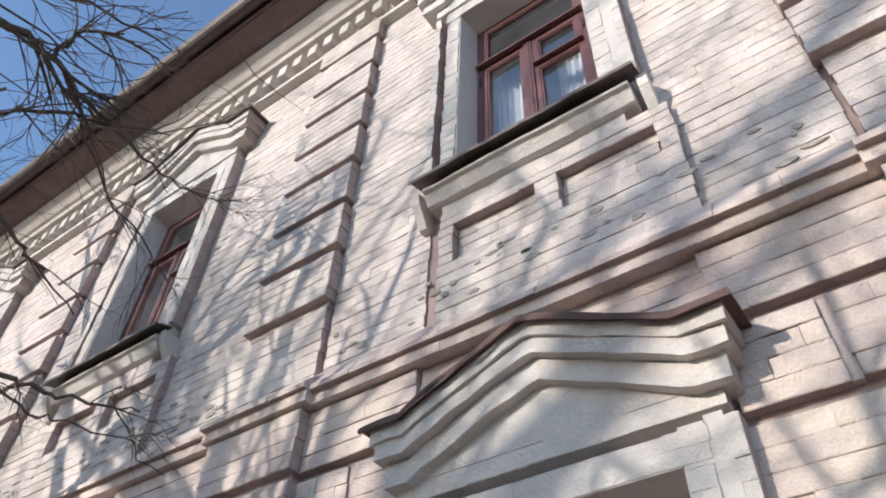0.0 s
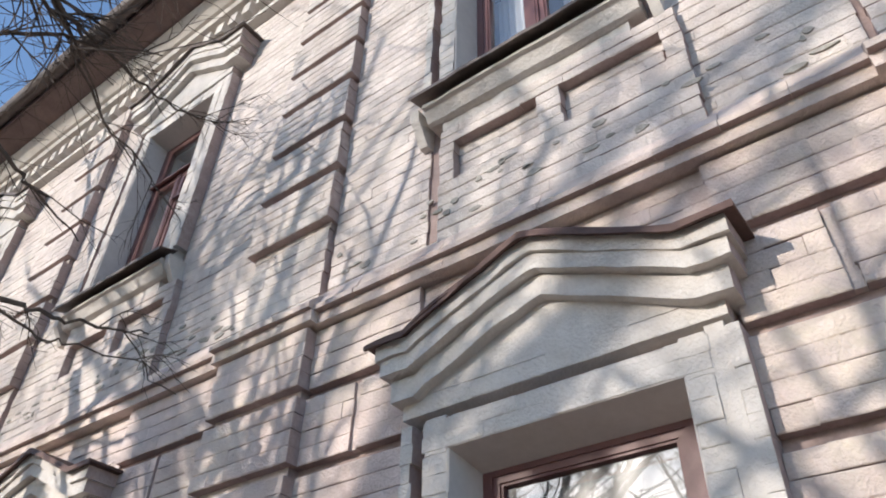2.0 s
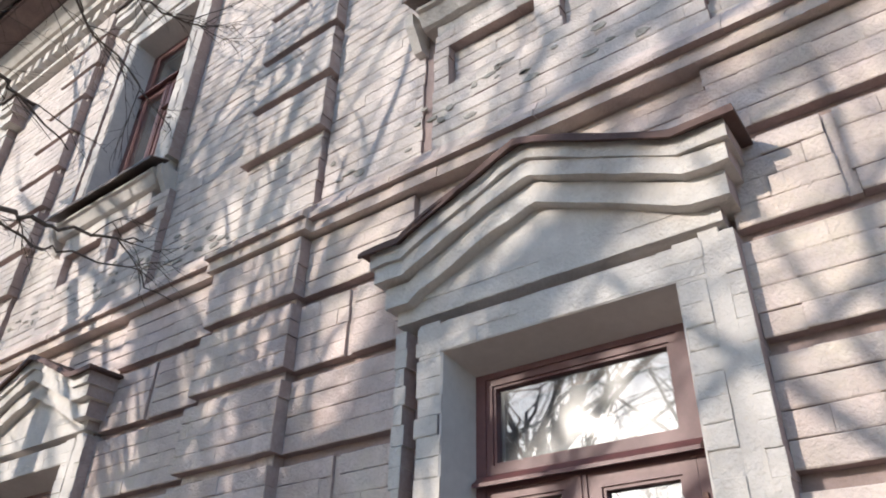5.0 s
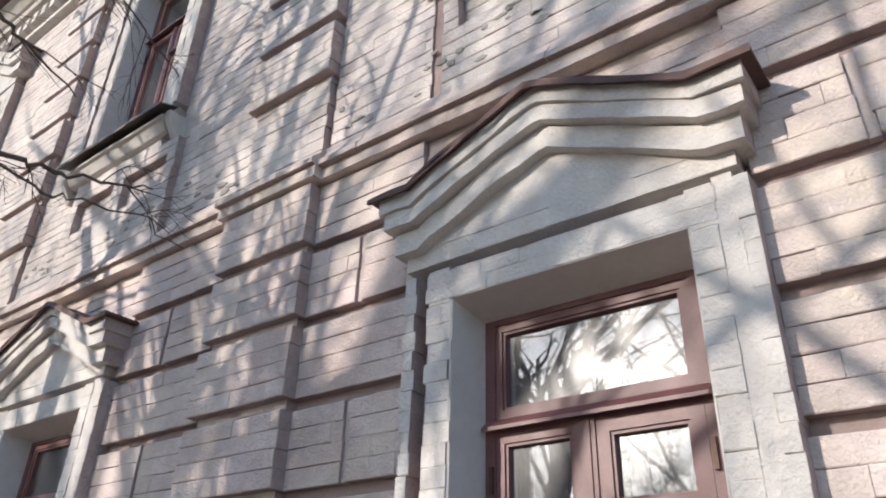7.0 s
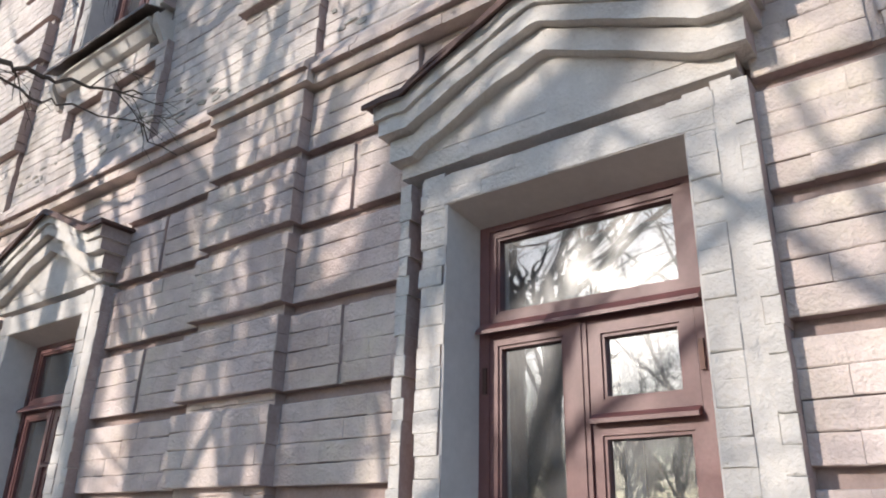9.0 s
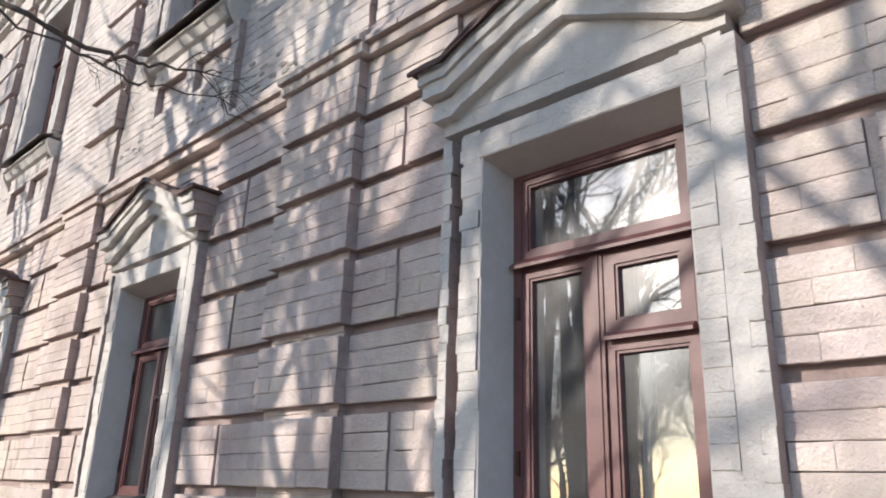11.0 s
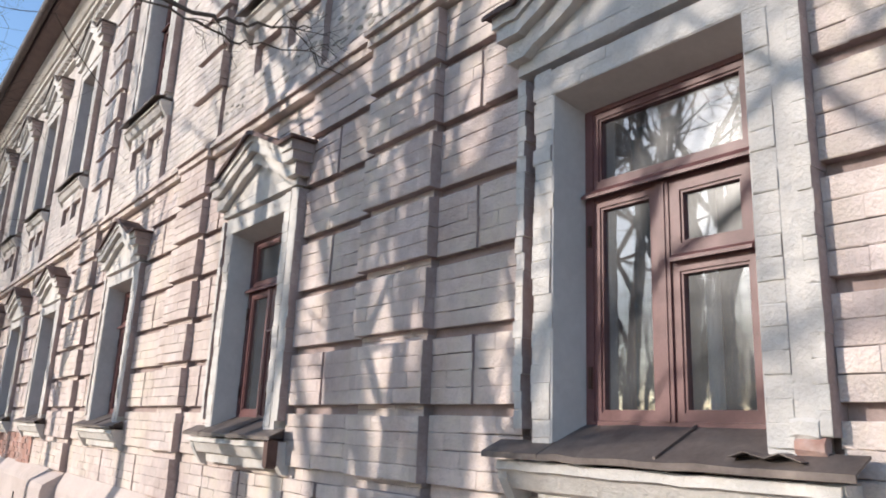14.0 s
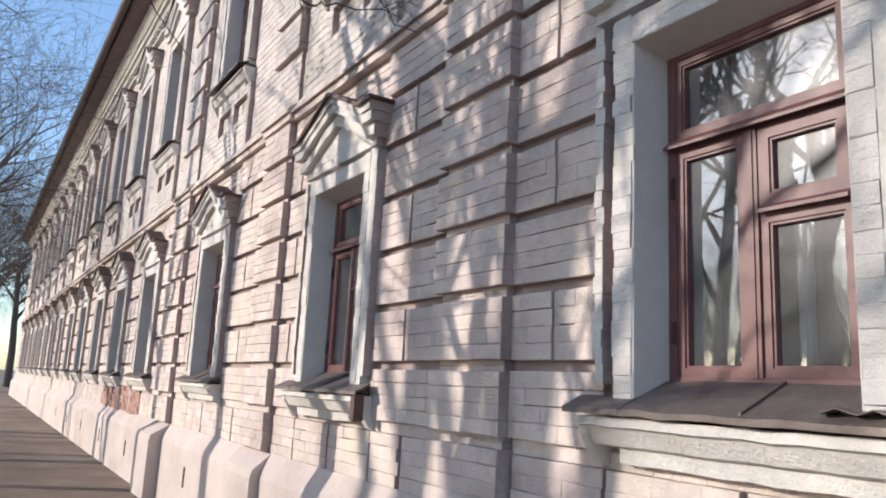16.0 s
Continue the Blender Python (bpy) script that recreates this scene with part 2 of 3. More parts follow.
C = 0.0816          # one brick course
Z0 = 1.028          # a bed joint of the ground floor


def courses(s, x0, x1, z0, z1, y0, y1, length=0.262, gap=0.0024, shift=0.0, jitter=0.0022, c=0.004, rough=0.005):
    """Bricks in running bond that fill a rectangle."""
    rows = max(1, round((z1 - z0) / C))
    h = (z1 - z0) / rows
    first = round(z0 / C)
    for r in range(rows):
        x = x0 - ((first + r) % 2) * length * 0.5 - shift
        while x < x1 - 1e-4:
            a, b = max(x, x0), min(x + length, x1)
            if b - a > 0.03:
                a += rng.uniform(-rough, rough) if a == x0 else 0
                b += rng.uniform(-rough, rough) if b == x1 else 0
                d = rng.uniform(-jitter, jitter)
                w = rng.uniform(-0.001, 0.001)
                s.piece(a, b, y0 + d, y1, z0 + r * h + gap * rng.uniform(0, 1) + w, z0 + (r + 1) * h - gap * rng.uniform(0, 0.7) + w, c * rng.uniform(0.4, 1.6))
            x += length
    return s


# ---- plan of the facade: x along it, front face at y = 0 ----
P = 3.777
WC = 0.225                                    # axis of the nearest window
NEAR = [WC + P, WC, WC - P, WC - 2 * P]      # axes with pilasters between
FAR = [-11.2 - 2.8 * i for i in range(13)]
AXES = NEAR + FAR
PIL = [WC + 1.8, WC - 1.78, WC - 5.43]
HP = 0.36                                     # half width of a pilaster
DOUBLE = -9.3                                 # axis of the wide pilaster
LEFT, RIGHT = -50.0, 7.2
GROUND = -0.4
OW = 0.481                                    # half width of an opening
OWR = 0.502                                   # the same on the side away from the sun
LO, LT = 1.265, 2.905                         # ground-floor opening
UO, UT = 5.13, 7.15                          # upper opening
EAVE = 9.0
CS = 0.5                                      # lift of the cornice
BZ = 3.906                                    # underside of the belt course

# ---- ground ----
g = Shape()
g.v += [(-400, -400, GROUND - 0.03), (400, -400, GROUND - 0.03), (400, 400, GROUND - 0.03), (-400, 400, GROUND - 0.03)]
g.f.append((0, 1, 2, 3))
tagged(new("ground", g.mesh("ground", M_ground)), "bare brown earth with last year's grass", "ground", kind="structure")
pv = Shape()
for i in range(60):
    x = LEFT - 10 + i * 1.25
    pv.box(x + 0.006, x + 1.244, -3.1, -0.05, GROUND - 0.03, GROUND + rng.uniform(-0.004, 0.004))
tagged(new("pavement", pv.mesh("pavement", M_pave)), "dusty grey-brown asphalt pavement beside the wall", "pavement", kind="structure")

# ---- facade wall with its openings ----
holes = [(a - OW, a + OWR, b, t) for a in AXES for b, t in ((LO, LT), (UO, UT))]
xs = sorted({LEFT, RIGHT, *[h[0] for h in holes], *[h[1] for h in holes]})
zs = [GROUND - 0.03, LO, LT, UO, UT, EAVE]
w = Shape()
for y in (0.006, 0.5):
    for i in range(len(xs) - 1):
        for j in range(len(zs) - 1):
            mx, mz = (xs[i] + xs[i + 1]) / 2, (zs[j] + zs[j + 1]) / 2
            if not any(h[0] < mx < h[1] and h[2] < mz < h[3] for h in holes):
                k = len(w.v)
                w.v += [(xs[i], y, zs[j]), (xs[i + 1], y, zs[j]), (xs[i + 1], y, zs[j + 1]), (xs[i], y, zs[j + 1])]
                w.f.append((k, k + 1, k + 2, k + 3) if y < 0.1 else (k + 3, k + 2, k + 1, k))
for a, b, lo, hi in holes:
    k = len(w.v)
    w.v += [(a, 0.006, lo), (b, 0.006, lo), (b, 0.006, hi), (a, 0.006, hi), (a, 0.5, lo), (b, 0.5, lo), (b, 0.5, hi), (a, 0.5, hi)]
    w.f += [(k, k + 4, k + 5, k + 1), (k + 1, k + 5, k + 6, k + 2), (k + 2, k + 6, k + 7, k + 3), (k + 3, k + 7, k + 4, k)]
k = len(w.v)
w.v += [(x, y, z) for x in (LEFT, RIGHT) for y in (0.006, 0.5) for z in (zs[0], EAVE)]
w.f += [(k, k + 1, k + 3, k + 2), (k + 4, k + 6, k + 7, k + 5), (k + 1, k + 5, k + 7, k + 3)]
me = bpy.data.meshes.new("wall_facade")
me.from_pydata(w.v, [], w.f)
me.materials.append(M_mortar)
facade = tagged(new("wall_facade", me), "long two-storey whitewashed brick facade", "wall", kind="structure")

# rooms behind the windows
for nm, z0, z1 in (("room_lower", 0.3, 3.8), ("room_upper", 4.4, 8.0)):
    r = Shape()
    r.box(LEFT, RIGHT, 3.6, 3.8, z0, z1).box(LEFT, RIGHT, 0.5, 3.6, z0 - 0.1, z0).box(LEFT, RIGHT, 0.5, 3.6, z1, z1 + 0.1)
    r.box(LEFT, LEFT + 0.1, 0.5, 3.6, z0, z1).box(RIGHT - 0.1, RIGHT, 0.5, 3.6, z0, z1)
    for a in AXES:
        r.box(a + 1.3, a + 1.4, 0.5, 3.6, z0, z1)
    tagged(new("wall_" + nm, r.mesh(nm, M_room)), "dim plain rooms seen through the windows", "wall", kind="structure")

# ---- plinth ----
plinth = thing("plinth", "smooth pale pink stucco plinth along the wall's foot", "plinth", kind="structure")
PT = 0.6


def plinth_run(x0, x1, out):
    s = Shape()
    s.extrude([(0.0, GROUND - 0.03), (-out, GROUND - 0.03), (-out, PT - 0.22), (-out + 0.02, PT - 0.15), (-0.03, PT), (0.0, PT)], x0, x1)
    part("stucco_base", s, M_plinth, plinth)


plinth_run(DOUBLE + 0.45, RIGHT, 0.13)
plinth_run(DOUBLE - 0.45, DOUBLE + 0.45, 0.3)
plinth_run(LEFT, DOUBLE - 0.45, 0.17)
for px in (PIL[0], PIL[1], PIL[2]):
    plinth_run(px - 0.42, px + 0.42, 0.22)
for vx in [-7.45, -11.2, -14.0, -16.8, -19.6, -22.4]:
    part("vent_slot", Shape().box(vx - 0.03, vx + 0.03, -0.178 if vx < -9 else -0.137, -0.1, -0.06, 0.18), M_dark, plinth, "narrow dark ventilation slot")

# ---- windows ----
def window(axis, lo, hi, upper):
    name = "window_upper" if upper else "window_lower"
    e = thing(name, "red-brown wooden casement window with a transom light and small vent sash", "window", kind="structure", at=(axis, 0, 0))
    y = 0.09                                   # front of the frame
    x0, x1, z0, z1 = -0.447, 0.447, lo + 0.093, hi - 0.039
    xm = -0.014                               # the mullion
    tr = z1 - (0.45 if not upper else 0.56)    # transom
    fr = Shape()
    for a, b, c, d in ((x0, x0 + 0.045, z0 - 0.045, z1 + 0.035), (x1 - 0.045, x1, z0 - 0.045, z1 + 0.035)):
        fr.box(a, b, y, y + 0.09, c, d)
    fr.box(x0 + 0.045, x1 - 0.045, y, y + 0.09, z1 - 0.035, z1 + 0.035)
    fr.box(x0 + 0.045, x1 - 0.045, y, y + 0.09, z0 - 0.045, z0 + 0.012)
    part("window_frame", fr, M_frame, e)
    part("transom_bar", Shape().box(x0 + 0.045, x1 - 0.045, y + 0.004, y + 0.086, tr - 0.03, tr + 0.03), M_frame, e)
    part("drip_board", Shape().extrude([(y, tr - 0.012), (y - 0.045, tr - 0.024), (y - 0.045, tr - 0.01), (y, tr + 0.026)], x0 + 0.01, x1 - 0.01), M_frame, e)
    part("mullion", Shape().box(xm - 0.03, xm + 0.03, y - 0.008, y + 0.08, z0 + 0.012, tr - 0.03), M_frame, e)
    part("mullion_bead", Shape().box(xm - 0.012, xm + 0.012, y - 0.014, y - 0.008, z0 + 0.012, tr - 0.03), M_frame, e)

    def sash(a, b, c, d, t=0.036, out=0.0):
        s = Shape()
        yy = y + 0.005 - out
        s.box(a, a + t, yy, yy + 0.05, c, d).box(b - t, b, yy, yy + 0.05, c, d)
        s.box(a + t, b - t, yy, yy + 0.05, c, c + t).box(a + t, b - t, yy, yy + 0.05, d - t, d)
        k = 0.012
        for q in ((a + t, a + t + k, c + t, d - t), (b - t - k, b - t, c + t, d - t), (a + t + k, b - t - k, c + t, c + t + k), (a + t + k, b - t - k, d - t - k, d - t)):
            s.box(q[0], q[1], yy + 0.008, yy + 0.045, q[2], q[3])
        sh = part("sash", s, M_frame, e)
        gl = Shape()
        gl.v += [(a + t, yy + 0.03, c + t), (b - t, yy + 0.03, c + t), (b - t, yy + 0.03, d - t), (a + t, yy + 0.03, d - t)]
        gl.f.append((0, 1, 2, 3))
        p = part("pane", gl, M_glass, sh)
        p.visible_shadow = False
        return sh

    sash(x0 + 0.046, x1 - 0.046, tr + 0.031, z1 - 0.036, 0.03)
    sash(x0 + 0.046, xm - 0.031, z0 + 0.013, tr - 0.031)
    mid = tr - 0.38
    sash(xm + 0.031, x1 - 0.046, z0 + 0.013, mid - 0.016)
    sash(xm + 0.031, x1 - 0.046, mid + 0.016, tr - 0.031, 0.05, 0.006)
    part("vent_rail", Shape().box(xm + 0.031, x1 - 0.046, y + 0.008, y + 0.07, mid - 0.016, mid + 0.016), M_frame, e)
    part("vent_drip", Shape().extrude([(y + 0.005, mid - 0.005), (y - 0.035, mid - 0.015), (y - 0.035, mid), (y + 0.005, mid + 0.025)], xm + 0.04, x1 - 0.05), M_frame, e)
    for hx in (x0 + 0.03, x1 - 0.03):
        for hz in (z0 + 0.2, tr - 0.2):
            part("hinge", Shape().box(hx - 0.008, hx + 0.008, y - 0.012, y, hz - 0.05, hz + 0.05), M_iron, e, "small dark steel hinge")
    return e


# ---- surround, hood, sill ----
HALF = 0.712
def surround(axis, lo, hi, upper):
    e = thing("window_surround", "white limewashed brick surround with a sunk channel", "window surround", group="window surrounds", at=(axis, 0, 0))
    top = hi + 0.14
    for sx in (-1, 1):
        a = Shape()
        for x0, x1, y0 in ((OW if sx < 0 else OWR, 0.595, -0.112), (0.662, HALF, -0.112)):
            lo2 = lo - 0.06 if x0 < 0.6 else lo + 0.06
            xa, xb = sorted((sx * x0, sx * x1))
            courses(a, xa, xb, lo2, top, y0, 0.006, length=0.4, gap=0.0, jitter=0.003, c=0.003, rough=0.008 if sx < 0 else 0.002)
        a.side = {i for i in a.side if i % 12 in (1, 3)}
        part("jamb", a, M_trim, e)
        xa, xb = sorted((sx * 0.595, sx * 0.662))
        # sun filling the right channel is put into its white colour and raised shape
        part("channel", Shape().box(xa, xb, -0.03 if sx < 0 else -0.108, 0.006, lo, top + 0.02), M_bare_and_shade if sx < 0 else M_trim, e)
        inner, face = 0.447, OW if sx < 0 else OWR
        plan = [(sx * face, -0.109), (sx * (face - 0.008), -0.104), (sx * (inner + (0.0 if sx < 0 else 0.035)), 0.088), (sx * inner, 0.092), (sx * inner, 0.2), (sx * face, 0.2)]
        part("reveal", Shape().prism(plan, lo - 0.06, hi - 0.002), M_reveal, e, "smooth plastered reveal")
    s = Shape()
    courses(s, -0.605, 0.605, hi, top - 0.012, -0.112, 0.006, length=0.3, gap=0.0, jitter=0.002, c=0.0022)
    s.side.clear()
    part("lintel", s, M_trim, e)
    part("head_reveal", Shape().extrude([(-0.108, hi + 0.004), (-0.108, hi - 0.003), (0.088, hi - 0.05), (0.2, hi - 0.05), (0.2, hi + 0.004)], -OW, OWR), M_reveal, e)
    part("head_channel", Shape().box(-0.655, 0.655, -0.035, 0.006, top - 0.012, top + 0.035), M_bare_and_shade, e)
    f = Shape()
    courses(f, -HALF, HALF, top + 0.035, top + 0.118, -0.116, 0.006, length=0.35, gap=0.0, jitter=0.002, c=0.0022)
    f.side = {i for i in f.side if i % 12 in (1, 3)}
    part("frieze", f, M_trim, e)
    return e


def hood(axis, hi, rise, metal):
    e = thing("window_hood", "white moulded brick pediment hood under a rusty tin cap" if metal else "white moulded brick pediment hood", "window hood", group="window hoods", at=(axis, 0, 0))
    z = hi + (0.504 if metal else 0.61)        # top of the level ends
    hw = 0.8 if metal else 0.88
    tall = 1.0 if metal else 1.25
    line = [(-hw, z), (-0.62, z), (-0.56, z + 0.035), (-0.02, z + rise), (0.02, z + rise), (0.56, z + 0.012), (0.61, z - 0.012), (hw, z - 0.012)]

    def cut(inset):
        return [(x * (hw - inset) / hw if abs(x) > 0.7 else x, zz) for x, zz in line]
    ty = Shape()
    low = z - 0.262 * tall
    pts = [(-0.712, hi + 0.258), (0.712, hi + 0.258), (0.712, low + 0.02), (0.58, low + 0.02), (0.0, low + rise + 0.02), (-0.58, low + 0.04), (-0.712, low + 0.02)]
    ty.v += [(x, y, zz) for y in (-0.117, 0.006) for x, zz in pts]
    ty.f += [tuple(range(7)), tuple(range(13, 6, -1))] + [(i, (i + 1) % 7, 7 + (i + 1) % 7, 7 + i) for i in range(7)]
    part("tympanum", ty, M_trim, e)
    part("lower_moulding", Shape().band(cut(0.06), -0.162 * tall, -0.262 * tall, -0.172, 0.006, True), M_trim, e)
    part("middle_moulding", Shape().band(cut(0.03), -0.084 * tall, -0.158 * tall, -0.222, 0.006, True), M_trim, e)
    part("upper_moulding", Shape().band(cut(0.012), -0.006, -0.08 * tall, -0.236, 0.006, True), M_trim, e)
    cap = Shape().band(cut(-0.03), 0.012, -0.006, -0.27, 0.006).band(cut(-0.032), -0.006, -0.026, -0.272, -0.263)
    part("tin_cap", cap, M_rust if metal else M_metal, e, "bent rusty tin cap")
    return e


def sill(axis, lo, upper):
    e = thing("window_sill", "weathered brown tin sill on a white moulded ledge", "window sill", group="window sills", at=(axis, 0, 0))
    hw = 0.81 if not upper else 0.72
    out = 0.21 if not upper else 0.24
    t = Shape().worn([(0.1, lo + 0.092), (-out, lo - 0.045), (-out, lo - 0.07), (-out + 0.006, lo - 0.07), (-out + 0.008, lo - 0.051), (0.1, lo + 0.082)], -OW + 0.013, OWR - 0.013, 0.006)
    for sx in (-1, 1):
        a, b = sorted((sx * ((OW if sx < 0 else OWR) - 0.013), sx * hw))
        t.extrude([(-0.09, lo + 0.01), (-out, lo - 0.045), (-out, lo - 0.07), (-out + 0.006, lo - 0.07), (-out + 0.008, lo - 0.051), (-0.09, lo)], a, b)
    part("tin_sheet", t, M_metal, e, "dark weathered tin sheet")
    part("seam", Shape().extrude([(0.085, lo + 0.096), (-out + 0.02, lo - 0.027), (-out + 0.02, lo - 0.04), (0.085, lo + 0.082)], 0.1, 0.112), M_metal, e)
    part("moulding", Shape().worn([(0.006, lo - 0.08), (-0.17, lo - 0.08), (-0.18, lo - 0.12), (-0.155, lo - 0.125), (-0.115, lo - 0.2), (-0.09, lo - 0.21), (0.006, lo - 0.21)], -hw + 0.06, hw - 0.06), M_trim, e)
    part("lower_fillet", Shape().worn([(0.006, lo - 0.21), (-0.075, lo - 0.21), (-0.07, lo - 0.275), (0.006, lo - 0.275)], -0.58, 0.58), M_trim, e)
    for sx in (-1, 1):
        part("bracket", Shape().extrude([(0.006, lo - 0.08), (-0.16, lo - 0.08), (-0.15, lo - 0.16), (-0.06, lo - 0.3), (0.006, lo - 0.3)], sx * 0.73 - 0.028, sx * 0.73 + 0.028), M_trim, e)
    return e


w_lo, w_up = window(WC, LO, LT, False), window(WC, UO, UT, True)
s_lo, s_up = surround(WC, LO, LT, False), surround(WC, UO, UT, True)
h_lo, h_up = hood(WC, LT, 0.26, True), hood(WC, UT, 0.34, False)
i_lo, i_up = sill(WC, LO, False), sill(WC, UO, True)
for a in AXES:
    if a != WC:
        for ob in (w_lo, w_up, s_lo, s_up, h_lo, h_up, i_lo, i_up):
            copy_thing(ob, pose(a, 0, 0))


# apron under the upper windows, with two sunk panels
def apron(axis):
    e = thing("apron", "whitewashed brick apron with two sunk panels", "apron", group="window aprons", at=(axis, 0, 0))
    s = Shape()
    z0, z1, z2 = BZ + 0.125, 4.44, 4.735
    for a, b, c, d in ((-0.6, 0.8, z2, UO - 0.27), (-0.6, 0.8, z0, z1), (-0.6, -0.506, z1, z2), (0.025, 0.164, z1, z2), (0.708, 0.8, z1, z2)):
        courses(s, a, b, c, d, -0.072, 0.006, jitter=0.003)
    part("raised_brick", s, M_upper, e)
    for a, c in ((-0.506, 0.025), (0.164, 0.708)):
        tagged(part("sunk_panel", courses(Shape(), a, c, z1, z2, -0.01, 0.006), M_upper, e), kind="stuff")
    return e


ap = apron(WC)
for a in AXES:
    if a != WC:
        copy_thing(ap, pose(a, 0, 0))


# ---- pilasters ----
UR = 4.636
UP = 0.467


def pilaster(axis, half, pieces=False):
    e = thing("pilaster", "banded whitewashed brick pilaster running through both storeys", "pilaster", group="pilasters", at=(axis, 0, 0))
    for z0, z1, y in ((PT, 3.83, -0.06), (BZ + 0.11, 7.7 + CS, -0.045)):
        tagged(part("shaft", courses(Shape(), -half + 0.03, half - 0.03, z0, z1, y, 0.006), M_brick if z0 < BZ else M_upper, e), kind="stuff")
    rows = [(max(Z0 + 5 * C * k, PT + 0.003), min(Z0 + 5 * C * k + 4 * C + 0.018, BZ - 0.07), -0.118, k) for k in range(-1, 7)]
    rows += [(UR + UP * k, min(UR + UP * k + 5 * UP / 6, 7.72 + CS), -0.104, k) for k in range(0, 8)]
    for z0, z1, y, k in rows:
        if not pieces:
            tagged(part("block", courses(Shape(), -half, half, z0, z1, y, 0.006, shift=0.06 * (k % 3)), M_brick if z0 < BZ else M_upper, e), kind="stuff")
            continue
        b = part("block", Shape().box(-half + 0.008, half - 0.008, y + 0.012, 0.004, z0 + 0.004, z1 - 0.004), M_bare_and_shade, e)
        boxes = Singles()
        first = len(single)
        courses(boxes, -half, half, z0, z1, y, 0.006, shift=0.06 * (k % 3))
        for x0, x1, y0, y1, za, zb in single[first:]:
            o = new("brick", Shape().piece(0, x1 - x0, y0, y1, 0, zb - za, 0.005).mesh("brick", M_brick_one if za < BZ else M_upper_one))
            o.parent = b
            o.location = (x0, 0, za)
        del single[first:]
    return e


single = []


class Singles(Shape):
    """Keeps each brick's box, so that it becomes an object of its own."""

    def piece(self, x0, x1, y0, y1, z0, z1, c=0.005):
        single.append((x0, x1, y0, y1, z0, z1))
        return self


for px in PIL:
    pilaster(px, HP, px == PIL[1])
pilaster(DOUBLE, 0.45)

# ---- belt course ----
belt = thing("belt_course", "projecting whitewashed brick belt course between the storeys", "belt course", kind="structure")


def belt_run(x0, x1, out):
    s = Shape()
    n = max(1, round((x1 - x0) / 0.27))
    for i in range(n):
        a, b = x0 + (x1 - x0) * i / n, x0 + (x1 - x0) * (i + 1) / n
        d = rng.uniform(-0.006, 0.006)
        # underside face takes the brown slot, its deep shade put into the colour
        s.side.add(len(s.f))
        low = d * 0.5
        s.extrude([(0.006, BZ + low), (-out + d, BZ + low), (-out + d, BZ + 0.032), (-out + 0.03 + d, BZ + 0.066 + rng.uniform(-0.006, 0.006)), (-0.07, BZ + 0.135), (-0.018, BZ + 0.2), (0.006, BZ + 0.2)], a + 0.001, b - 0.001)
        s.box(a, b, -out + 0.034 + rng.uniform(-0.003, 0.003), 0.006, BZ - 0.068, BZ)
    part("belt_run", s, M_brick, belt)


edges = [LEFT]
for px, half in [(DOUBLE, 0.5), (PIL[2], HP + 0.045), (PIL[1], HP + 0.045), (PIL[0], HP + 0.045)]:
    belt_run(edges[-1], px - half, 0.128)
    belt_run(px - half, px + half, 0.175)
    edges.append(px + half)
belt_run(edges[-1], RIGHT, 0.128)

# ---- cornice, eaves, roof ----
cornice = thing("cornice", "stepped brick cornice with a dentil frieze", "cornice", kind="structure")
part("lower_band", Shape().extrude([(0.006, 8.12), (-0.1, 8.14), (-0.1, 8.2), (0.006, 8.22)], LEFT, RIGHT), M_trim, cornice)
part("frieze_band", Shape().extrude([(0.006, 8.22), (-0.06, 8.22), (-0.06, 8.48), (0.006, 8.48)], LEFT, RIGHT), M_brick, cornice)
part("upper_band", Shape().extrude([(0.006, 8.48), (-0.2, 8.48), (-0.22, 8.53), (-0.2, 8.59), (0.006, 8.59)], LEFT, RIGHT), M_trim, cornice)
part("crown_band", Shape().extrude([(0.006, 8.59), (-0.24, 8.59), (-0.28, 8.63), (-0.36, 8.7), (-0.36, 8.74), (0.006, 8.74)], LEFT, RIGHT), M_trim, cornice)
den = Shape()
den.extrude([(0.0, 8.24), (-0.17, 8.24), (-0.17, 8.4), (0.0, 8.47)], -0.055, 0.055)
dm = den.mesh("dentil", M_trim)
x = 3.0
count = 0
rest = Shape()
while x > LEFT + 0.2:
    if count < 80:
        d = new("dentil", dm)
        d.parent = cornice
        d.location = (x, 0, 0)
    else:
        rest.extrude([(0.0, 8.24), (-0.17, 8.24), (-0.17, 8.4), (0.0, 8.47)], x - 0.055, x + 0.055)
    count += 1
    x -= 0.21
tagged(part("dentil_row", rest, M_trim, cornice), kind="stuff")
eave = thing("eaves", "brown boarded eaves with a tin edge and gutter", "eaves", kind="structure")
part("soffit_board", Shape().extrude([(0.0, 8.74), (-0.44, 8.74), (-0.63, 8.79), (-0.63, 8.86), (0.0, 8.86)], LEFT, RIGHT), M_soffit, eave)
part("fascia", Shape().box(LEFT, RIGHT, -0.66, -0.632, 8.81, 8.95), M_soffit, eave)
gut = [(-0.665 - 0.09 + 0.09 * math.cos(t), 8.94 + 0.11 * math.sin(t)) for t in [math.pi * (1 + i / 8) for i in range(9)]]
part("gutter", Shape().extrude(gut + [(y * 0.985, z + 0.012) for y, z in reversed(gut)], LEFT, RIGHT), M_gutter, eave)
part("roof_sheet", Shape().extrude([(-0.8, 8.945), (-0.8, 8.96), (6.0, 11.5), (6.0, 11.45)], LEFT, RIGHT), M_metal, eave)


